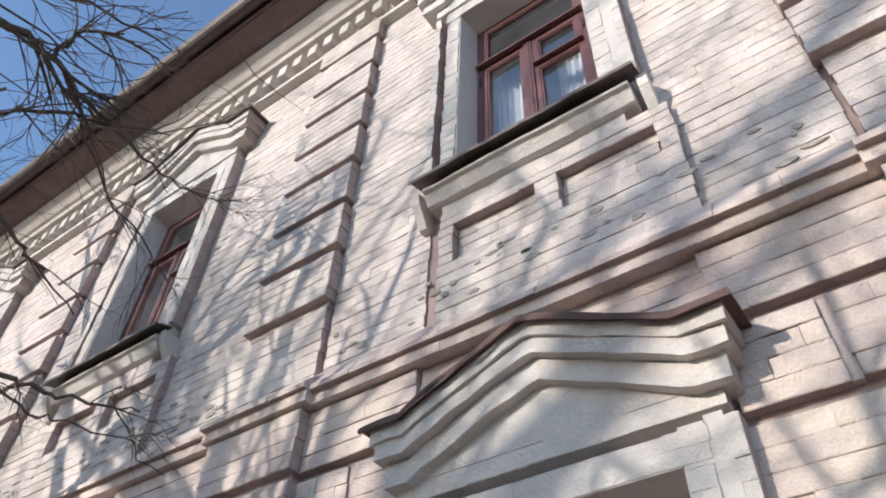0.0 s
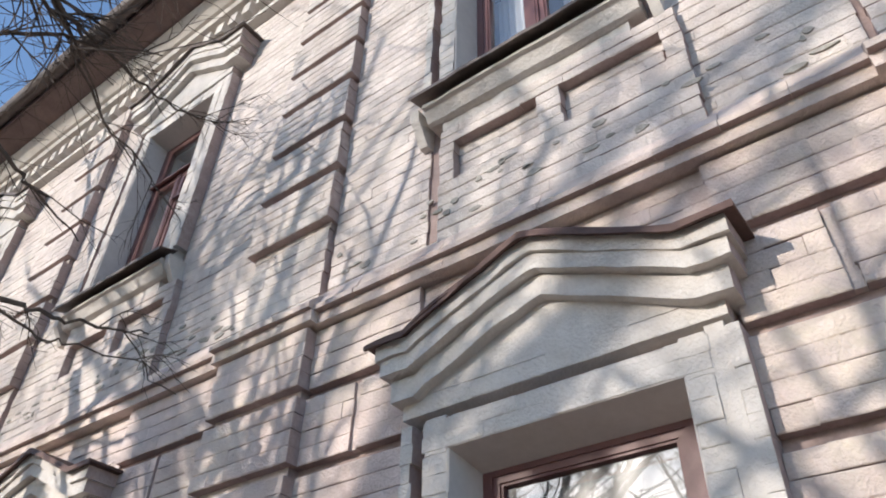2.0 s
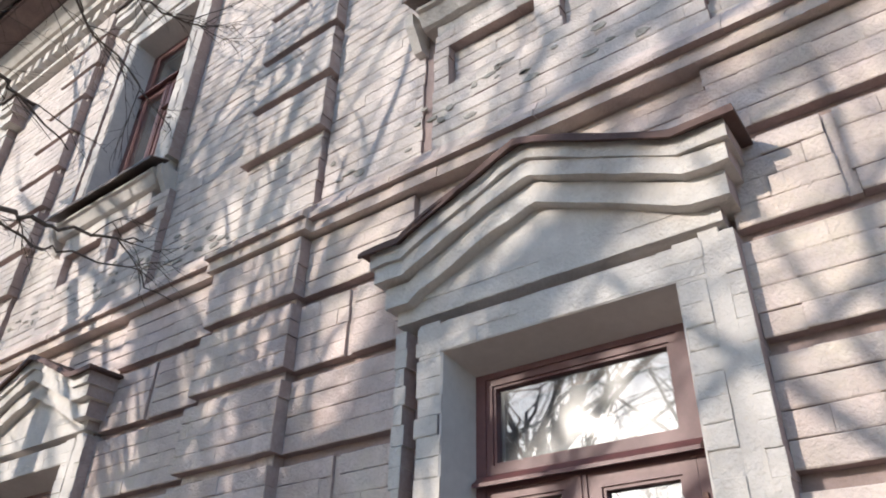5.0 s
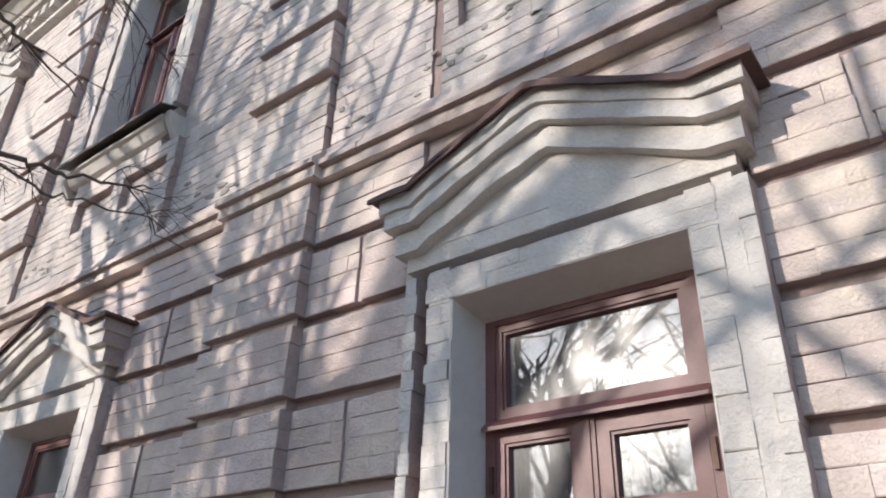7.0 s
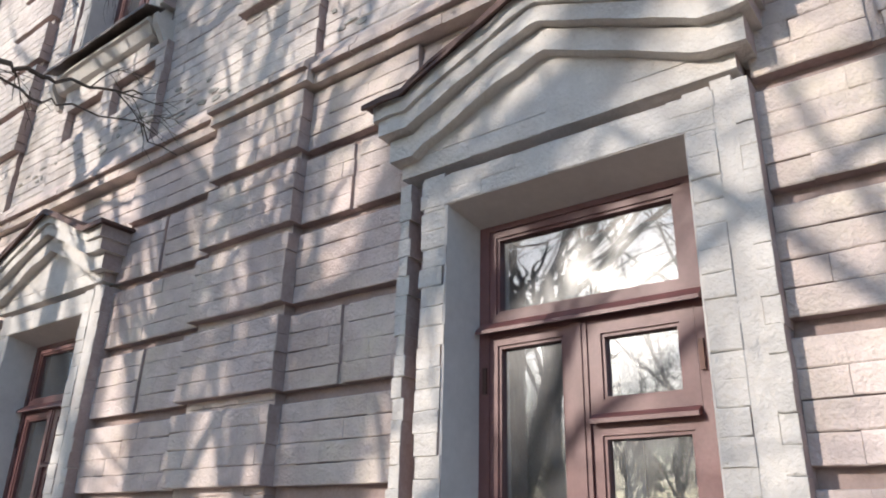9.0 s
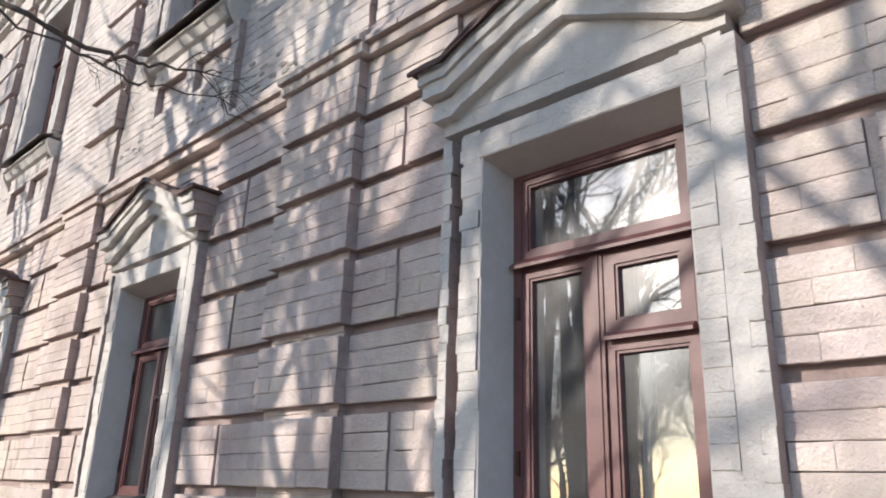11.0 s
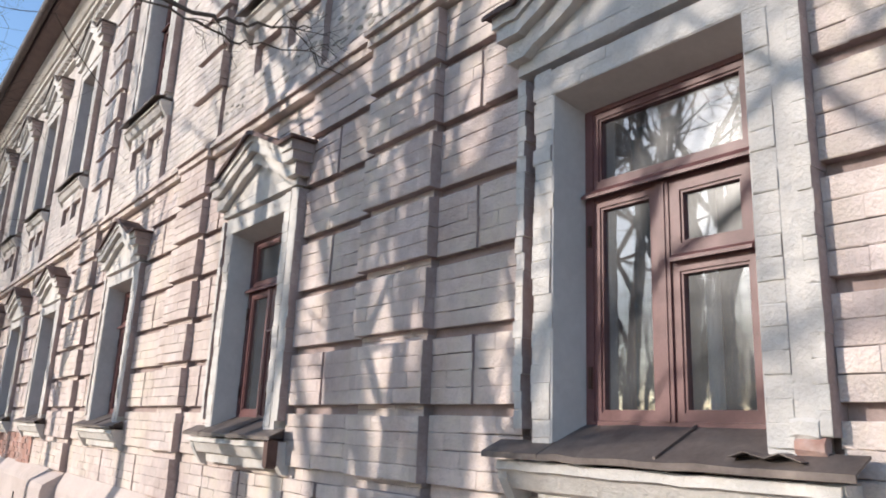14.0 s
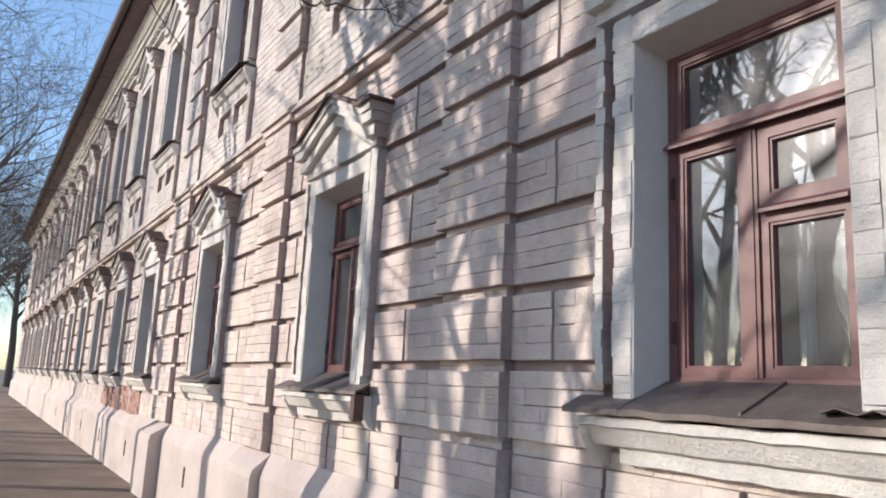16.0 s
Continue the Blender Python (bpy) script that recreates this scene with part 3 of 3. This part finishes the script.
# ---- bare street trees ----
def bare_tree(name, seed, height, label, bole, thick, droop=0.0, numbers=(6, 5, 5, 4, 3), least=0.0035):
    r = random.Random(seed)
    trunk, crown = Shape(), Shape()

    def limb(s, p, d, length, rad, depth, sides):
        steps = (7, 5, 4, 4, 3, 3)[depth]
        q, way = Vector(p), Vector(d).normalized()
        rings, kids = [], []
        for i in range(steps + 1):
            k = i / steps
            rr = rad * (1 - (0.4 if depth == 0 else 0.6) * k)
            side = way.orthogonal().normalized()
            up = way.cross(side)
            rings.append(len(s.v))
            for j in range(sides):
                t = 2 * math.pi * j / sides
                s.v.append(tuple(q + rr * (math.cos(t) * side + math.sin(t) * up)))
            if i:
                a, b = rings[-2], rings[-1]
                s.f += [(a + j, a + (j + 1) % sides, b + (j + 1) % sides, b + j) for j in range(sides)]
            kids.append((q.copy(), way.copy(), rr))
            bend = 0.05 if depth == 0 else 0.13 + 0.06 * depth
            way = (way + Vector((r.uniform(-1, 1), r.uniform(-1, 1), r.uniform(-0.7, 0.8) - droop * depth)) * bend).normalized()
            q = q + way * length / steps
        return kids

    def grow(p, d, length, rad, depth):
        s, sides = (trunk, 10) if depth == 0 else (crown, (8, 6, 5, 4, 3)[depth - 1])
        kids = limb(s, p, d, length, rad, depth, sides)
        if depth == len(numbers):
            return
        number = numbers[depth]
        for i in range(number):
            k = (0.3 if depth else 0.5) + (0.7 if depth else 0.5) * (i + r.random()) / number
            q, way, rr = kids[min(len(kids) - 1, int(k * len(kids)))]
            out = way.orthogonal().normalized()
            out.rotate(Matrix.Rotation(r.uniform(0, 2 * math.pi), 3, way))
            spread = r.uniform(0.45, 0.95)
            nd = (way * (1.15 - 0.4 * spread) + out * spread + Vector((0, 0, 0.12 if depth < 2 else -0.04))).normalized()
            size = height * r.uniform(0.26, 0.38) if depth == 0 else length * r.uniform(0.55, 0.8)
            grow(q, nd, size, max(least, rr * r.uniform(0.45, 0.68)), depth + 1)

    grow((0, 0, 0), (0.02, 0.02, 1), height * bole, thick, 0)
    e = thing(name, label, "tree", group="street trees")
    part("trunk", trunk, M_bark, e)
    tagged(part("crown", crown, M_bark, e), "leafless tangle of thin dark twigs", kind="stuff")
    return e


GROUND_Z = GROUND - 0.03
kinds = [bare_tree("bare_tree", 3, 13.0, "tall leafless street tree with a dark bole", 0.55, 0.25),
         bare_tree("bare_tree", 11, 12.0, "tall leafless street tree with a dark bole", 0.5, 0.22),
         bare_tree("bare_tree", 23, 10.0, "leafless tree whose twigs reach over the pavement", 0.45, 0.15, 0.04, (7, 5, 4, 3, 3), 0.005),
         bare_tree("bare_tree", 31, 12.5, "tall leafless street tree with few open limbs", 0.6, 0.2, 0.0, (5, 3, 3, 3, 2)),
         bare_tree("bare_tree", 37, 11.5, "tall leafless street tree with few open limbs", 0.55, 0.17, 0.0, (5, 4, 3, 3, 2)),
         bare_tree("bare_tree", 44, 8.5, "slim young leafless street tree with upright limbs", 0.55, 0.11, 0.0, (5, 3, 2, 2), 0.006)]
SPOTS = [(-8.1, -13.0, 0, 1.1, 3), (-9.4, -6.6, 200, 1.0, 4), (-4.1, -14.0, 330, 1.1, 4), (-13.5, -8.2, 80, 1.0, 3), (-16.5, -4.4, 300, 1.0, 2),
         (-22.0, -4.3, 310, 1.1, 1), (-28.5, -4.4, 30, 1.0, 2), (-36.0, -4.2, 160, 1.1, 1), (-44.0, -3.6, 250, 1.1, 2), (-54.0, -2.5, 20, 1.2, 1), (-60.0, 1.5, 75, 1.25, 0), (-66.0, 5.0, 175, 1.3, 2), (-63.0, -2.6, 10, 1.2, 1), (-70.0, 0.5, 90, 1.3, 0), (-75.0, -4.0, 200, 1.3, 1), (-80.0, 4.0, 300, 1.4, 0), (-72.0, -8.0, 120, 1.3, 2), (-58.0, -5.0, 15, 1.3, 0)]
SPOTS += [(x, y, 47 * i % 360, 1.0, 3 + i % 2) for i, (x, y) in enumerate([(-19, -13), (6.5, -13.5), (12, -11), (-26, -17), (10, -18), (16, -20)])]
SPOTS += [(-46 + 2.6 * i + 1.7 * (i % 3), -35 - 4.5 * (i % 4), 61 * i % 360, 0.92 + 0.03 * (i % 4), i % 3) for i in range(22)]
SPOTS += [(-27 + 1.9 * i, -29.0 - 2.1 * (i % 3), 83 * i % 360, 0.78 + 0.03 * (i % 3), i % 3) for i in range(15)]
# slim trees out of view, added so their trunk shadows band the wall
SPOTS += [(-4.2, -4.6, 0, 1.05, 5), (-3.65, -4.6, 130, 1.0, 5), (-3.45, -5.3, 220, 1.05, 5), (-3.1, -5.6, 70, 0.9, 5), (-0.9, -5.6, 300, 0.95, 5), (-6.05, -9.0, 260, 1.5, 5), (-5.3, -9.8, 20, 1.45, 5)]
used = set()
for x, y, turn, size, kind in SPOTS:
    m = pose(x, y, GROUND_Z, 0, 0, turn) @ Matrix.Diagonal((size, size, size * 1.03, 1))
    if kind in used:
        o = copy_thing(kinds[kind], m)
    else:
        o = kinds[kind]
        used.add(kind)
    o.matrix_basis = m

# an unseen leaning tree, added to lay a broad slanting shadow on the wall
copy_thing(kinds[4], pose(-9.5, -13.5, GROUND_Z - 0.1, 0, 15, 0)).scale = (1.8, 1.8, 1.5)


# the tree beside the pavement whose limbs reach over the camera
def overhanging_tree(foot):
    r = random.Random(5)
    trunk, crown = Shape(), Shape()

    def tube(s, pts, rad, tip, sides):
        first = len(s.v)
        for i, p in enumerate(pts):
            way = (pts[min(i + 1, len(pts) - 1)] - pts[max(i - 1, 0)]).normalized()
            side = way.orthogonal().normalized()
            up = way.cross(side)
            rr = rad + (tip - rad) * i / (len(pts) - 1)
            s.v += [tuple(p + rr * (math.cos(2 * math.pi * j / sides) * side + math.sin(2 * math.pi * j / sides) * up)) for j in range(sides)]
            if i:
                a, c = first + (i - 1) * sides, first + i * sides
                s.f += [(a + j, a + (j + 1) % sides, c + (j + 1) % sides, c + j) for j in range(sides)]

    def bend(pts, n, amount):
        out = []
        for a, c in zip(pts, pts[1:]):
            out += [a.lerp(c, i / n) + (Vector([r.uniform(-1, 1) for _ in range(3)]) * amount if i else Vector()) for i in range(n)]
        return out + [pts[-1]]

    def twigs(pts, rad, length, level, number):
        for _ in range(number):
            i = r.randrange(1, len(pts) - 1)
            way = (pts[i + 1] - pts[i]).normalized()
            d = (way * 0.9 + Vector([r.uniform(-1, 1) for _ in range(3)]) * 0.8 + Vector((0.1, 0.15, -0.12))).normalized()
            size = length * r.uniform(0.5, 1.1)
            line = [pts[i]]
            for k in range(5):
                d = (d + Vector([r.uniform(-1, 1) for _ in range(3)]) * 0.22 + Vector((0, 0, -0.04))).normalized()
                p = line[-1] + d * size / 5
                p.y = min(p.y, -0.2)
                line.append(p)
            tube(crown, line, rad, rad * 0.45, 4 if level < 2 else 3)
            if level < 3:
                twigs(line, max(0.0022, rad * 0.62), length * 0.6, level + 1, 3 if level == 1 else 2)

    def limb(path, rad, tip, length, number):
        pts = bend([Vector(p) for p in path], 4, 0.025)
        tube(crown, pts, rad, tip, 7)
        twigs(pts, max(0.003, tip * 1.1), length, 1, number)

    base = Vector(foot)
    fork = Vector((-4.95, -3.37, 5.10))
    tube(trunk, bend([base, base + Vector((0.1, 0.05, 2.2)), fork], 4, 0.02), 0.17, 0.11, 10)
    limb([fork, (-3.71, -2.91, 5.91), (-2.60, -2.39, 6.13), (-2.49, -2.06, 6.21), (-2.49, -1.81, 6.19), (-2.53, -1.41, 6.09)], 0.055, 0.013, 0.9, 9)
    limb([(-2.53, -1.41, 6.09), (-2.48, -0.99, 5.96), (-2.40, -0.68, 5.89), (-2.18, -0.42, 5.82)], 0.014, 0.004, 0.5, 10)
    limb([(-2.48, -1.85, 6.20), (-2.31, -1.86, 6.34), (-2.12, -1.64, 6.46)], 0.022, 0.008, 0.7, 9)
    limb([(-2.48, -2.00, 6.22), (-2.58, -1.67, 6.10), (-2.45, -1.44, 6.17)], 0.02, 0.007, 0.6, 9)
    limb([(-2.51, -1.74, 6.17), (-2.65, -1.41, 5.98), (-2.79, -0.97, 5.74), (-2.78, -0.63, 5.62), (-2.77, -0.41, 5.47)], 0.014, 0.004, 0.6, 10)
    limb([fork, (-3.63, -2.39, 5.52), (-2.94, -1.92, 5.78), (-2.67, -1.59, 5.99), (-2.59, -1.40, 6.05), (-2.31, -0.95, 6.17)], 0.03, 0.006, 0.8, 9)
    limb([fork, (-3.93, -2.18, 5.33), (-3.17, -1.63, 5.48), (-3.24, -1.22, 5.31), (-3.24, -1.04, 5.24), (-3.25, -0.63, 5.06)], 0.03, 0.005, 0.8, 9)
    limb([fork, (-3.49, -2.83, 6.41), (-2.47, -2.44, 6.46), (-2.26, -2.23, 6.41), (-2.11, -1.83, 6.49), (-1.98, -1.34, 6.52)], 0.028, 0.006, 0.8, 9)
    limb([fork, (-3.26, -2.45, 4.40), (-2.02, -1.62, 3.69), (-1.91, -1.22, 3.61), (-1.86, -1.07, 3.60), (-1.78, -0.88, 3.62), (-1.67, -0.71, 3.63)], 0.022, 0.004, 0.3, 4)
    limb([(-2.67, -1.99, 4.04), (-1.99, -1.46, 3.60), (-1.93, -1.14, 3.52), (-1.89, -1.00, 3.50), (-1.75, -0.70, 3.52), (-1.68, -0.47, 3.41)], 0.009, 0.003, 0.3, 4)
    limb([fork, (-5.6, -2.9, 6.6), (-6.2, -2.2, 8.2), (-6.0, -1.6, 9.3)], 0.07, 0.02, 1.0, 7)
    limb([fork, (-4.6, -4.3, 6.8), (-4.0, -5.0, 8.6)], 0.06, 0.012, 1.0, 5)
    e = thing("bare_tree", "leafless tree whose limbs hang over the pavement", "tree", group="street trees")
    part("trunk", trunk, M_bark, e)
    tagged(part("crown", crown, M_bark, e), "leafless hanging limbs and thin dark twigs", kind="stuff")


overhanging_tree((-5.2, -3.5, GROUND_Z))

# ---- field brickwork, ground floor in rusticated courses, upper floor plain ----
fields = []                                    # stretches of wall between surrounds and pilasters
stops = sorted([(a - HALF, a + HALF) for a in AXES] + [(p - HP, p + HP) for p in PIL] + [(DOUBLE - 0.45, DOUBLE + 0.45)])
edge = LEFT
for a, b in stops:
    if a - edge > 0.05:
        fields.append((edge, a))
    edge = b
fields.append((edge, RIGHT))
NEAR_X = (-2.0, 1.65)
near_low, far_low, near_up, far_up = Shape(), Shape(), Shape(), Shape()
own = Singles()
filler = Shape()
for a, b in fields:
    for k in range(0, 7):
        z = Z0 + 5 * C * k
        top = min(z + 4 * C + 0.026, BZ - 0.07)
        close = a > NEAR_X[0] - 0.1 and b < NEAR_X[1] + 0.1
        s = own if close else (near_low if a > -9 else far_low)
        cuts = [a, b]
        if k % 2 == 1:
            m = (a + b) / 2
            filler.box(m - 0.022, m + 0.022, -0.028, 0.006, z + 0.004, top - 0.004)
            for u, v in ((a, m - 0.02), (m + 0.02, b)):
                courses(s, u, v, z, top, -0.045, 0.006)
        else:
            courses(s, a, b, z, top, -0.045, 0.006)
for a, b in fields:
    courses(near_low if a > -9 else far_low, a, b, Z0 - C, Z0, -0.012, 0.006)
    n = max(1, round((b - a) / 0.6))
    for i in range(n):
        courses(near_low if a > -9 else far_low, a + (b - a) * i / n + 0.02, a + (b - a) * (i + 1) / n - 0.02, PT, Z0 - C, -0.03, 0.006)
for a in AXES:                                  # below the sills
    s = near_low if a > -9 else far_low
    for u, v in ((a - HALF, a - 0.02), (a + 0.02, a + HALF)):
        courses(s, u, v, PT, Z0 - C, -0.03, 0.006)
    courses(s, a - HALF, a + HALF, Z0 - C, Z0, -0.012, 0.006)
    courses(near_up if a > -9 else far_up, a - HALF, a + HALF, UT + 0.45, 7.62 + CS, -0.012, 0.006)
    courses(s, a - HALF, a + HALF, LT + 0.45, BZ - 0.07, -0.012, 0.006)
for a, b in fields:
    courses(near_up if a > -9 else far_up, a, b, BZ + 0.14, 7.62 + CS, -0.012, 0.006)
tagged(part("joint_filling", filler, M_brick, facade), kind="stuff")
tagged(part("lower_brickwork", near_low, M_brick, facade), kind="stuff")
tagged(part("upper_brickwork", near_up, M_upper, facade), kind="stuff")
tagged(part("far_lower_brickwork", far_low, M_brick, facade), kind="stuff")
tagged(part("far_upper_brickwork", far_up, M_upper, facade), kind="stuff")
shared = {}
for x0, x1, y0, y1, z0, z1 in single:
    key = (round((x1 - x0) * 200), round((z1 - z0) * 400))
    if key not in shared:
        shared[key] = Shape().piece(0, x1 - x0, -0.051, 0.0, 0, z1 - z0, 0.0035).mesh("brick", M_brick_one)
    o = new("brick", shared[key])
    o.parent = facade
    o.location = (x0, y1 + (y0 + 0.045), z0)
red = Shape()
courses(red, -15.2, -11.2, PT - 0.05, 1.02, -0.045, 0.006, jitter=0.012)
tagged(part("bare_brick_patch", red, M_red, facade, "patch of bare red brick where the whitewash has gone"), kind="stuff")

# damaged foot of the nearest surround and bent sill corner
dmg = thing("broken_corner", "broken brick corner with bare red brick at the surround's foot", "brick", at=(WC + 0.62, -0.125, LO))
part("grey_stub", Shape().piece(-0.04, 0.055, 0.004, 0.05, 0.05, 0.12, 0.014), M_trim, dmg)
part("red_brick", Shape().piece(-0.03, 0.07, 0.004, 0.05, 0.0, 0.056, 0.012), M_red, dmg)
flap = thing("tin_flap", "torn and bent piece of brown sill tin", "tin sheet", at=(WC + 0.5, -0.15, LO - 0.012))
part("tin_sheet", Shape().band([(-0.1, -0.006), (-0.04, 0.012), (0.03, -0.002), (0.08, 0.016), (0.15, -0.004)], 0.003, 0.0, -0.05, 0.03), M_metal, flap)
for a in (WC - P,):
    hang = thing("hanging_tin", "rusty torn tin hanging from the sill's end", "tin sheet", at=(a + 0.76, -0.17, LO - 0.07))
    part("tin_sheet", Shape().band([(-0.03, 0.0), (0.0, -0.02), (0.02, 0.0)], 0.0, -0.17, -0.03, 0.05), M_rust, hang)


# net curtains behind the ground-floor panes
def curtain(axis, x0, x1, z0, z1):
    s = Shape()
    n = 22
    for i in range(n + 1):
        x = x0 + (x1 - x0) * i / n
        y = 0.3 + 0.022 * math.sin(i * 1.9) + 0.008 * math.sin(i * 4.3)
        s.v += [(x, y, z0), (x, y, z1), (x, y + 0.003, z1), (x, y + 0.003, z0)]
    for i in range(n):
        k = 4 * i
        s.f += [(k + j, k + (j + 1) % 4, k + 4 + (j + 1) % 4, k + 4 + j) for j in range(4)]
    e = thing("curtain", "white net curtain hanging behind the panes", "curtain", group="net curtains", at=(axis, 0, 0))
    part("cloth", s, M_cloth, e)
    part("rod", Shape().box(x0 - 0.03, x1 + 0.03, 0.295, 0.307, z1, z1 + 0.012), M_iron, e)


for a in NEAR[1:]:
    curtain(a, 0.04, 0.1, LO + 0.05, 2.4)
for a in NEAR[1:]:
    curtain(a, -0.4, -0.05, UO + 0.05, 6.5)
    curtain(a, 0.1, 0.42, UO + 0.05, 6.5)


# flaked patches of whitewash above the belt course
M_flake = material("flaked_grey_plaster", (0.4, 0.375, 0.34), 0.95, vary=0.25, scale=20, fine=90, bump=0.9, dirt=(0.2, 0.2, 0.16), dirt_amount=0.7, dirt_scale=9)
fl = random.Random(41)
flakes = Shape()
for _ in range(90):
    x, z = fl.uniform(-5.2, 2.4), fl.uniform(BZ + 0.22, 4.42)
    if any(abs(x - p) < 0.42 for p in PIL):
        continue
    yf = -0.078 if any(-0.6 < x - a < 0.8 for a in AXES) else -0.02
    n = fl.randrange(6, 9)
    wx, wz = fl.uniform(0.015, 0.06), fl.uniform(0.008, 0.022)
    k = len(flakes.v)
    ring = [(x + wx * fl.uniform(0.6, 1.2) * math.cos(2 * math.pi * i / n), z + wz * fl.uniform(0.6, 1.2) * math.sin(2 * math.pi * i / n)) for i in range(n)]
    flakes.v += [(a, yf, c) for a, c in ring] + [(a, yf + 0.012, c) for a, c in ring]
    flakes.f += [tuple(range(k, k + n))] + [(k + i, k + n + i, k + n + (i + 1) % n, k + (i + 1) % n) for i in range(n)]
tagged(part("flaked_patches", flakes, M_flake, facade, "grey flaked patches in the whitewash"), kind="stuff")
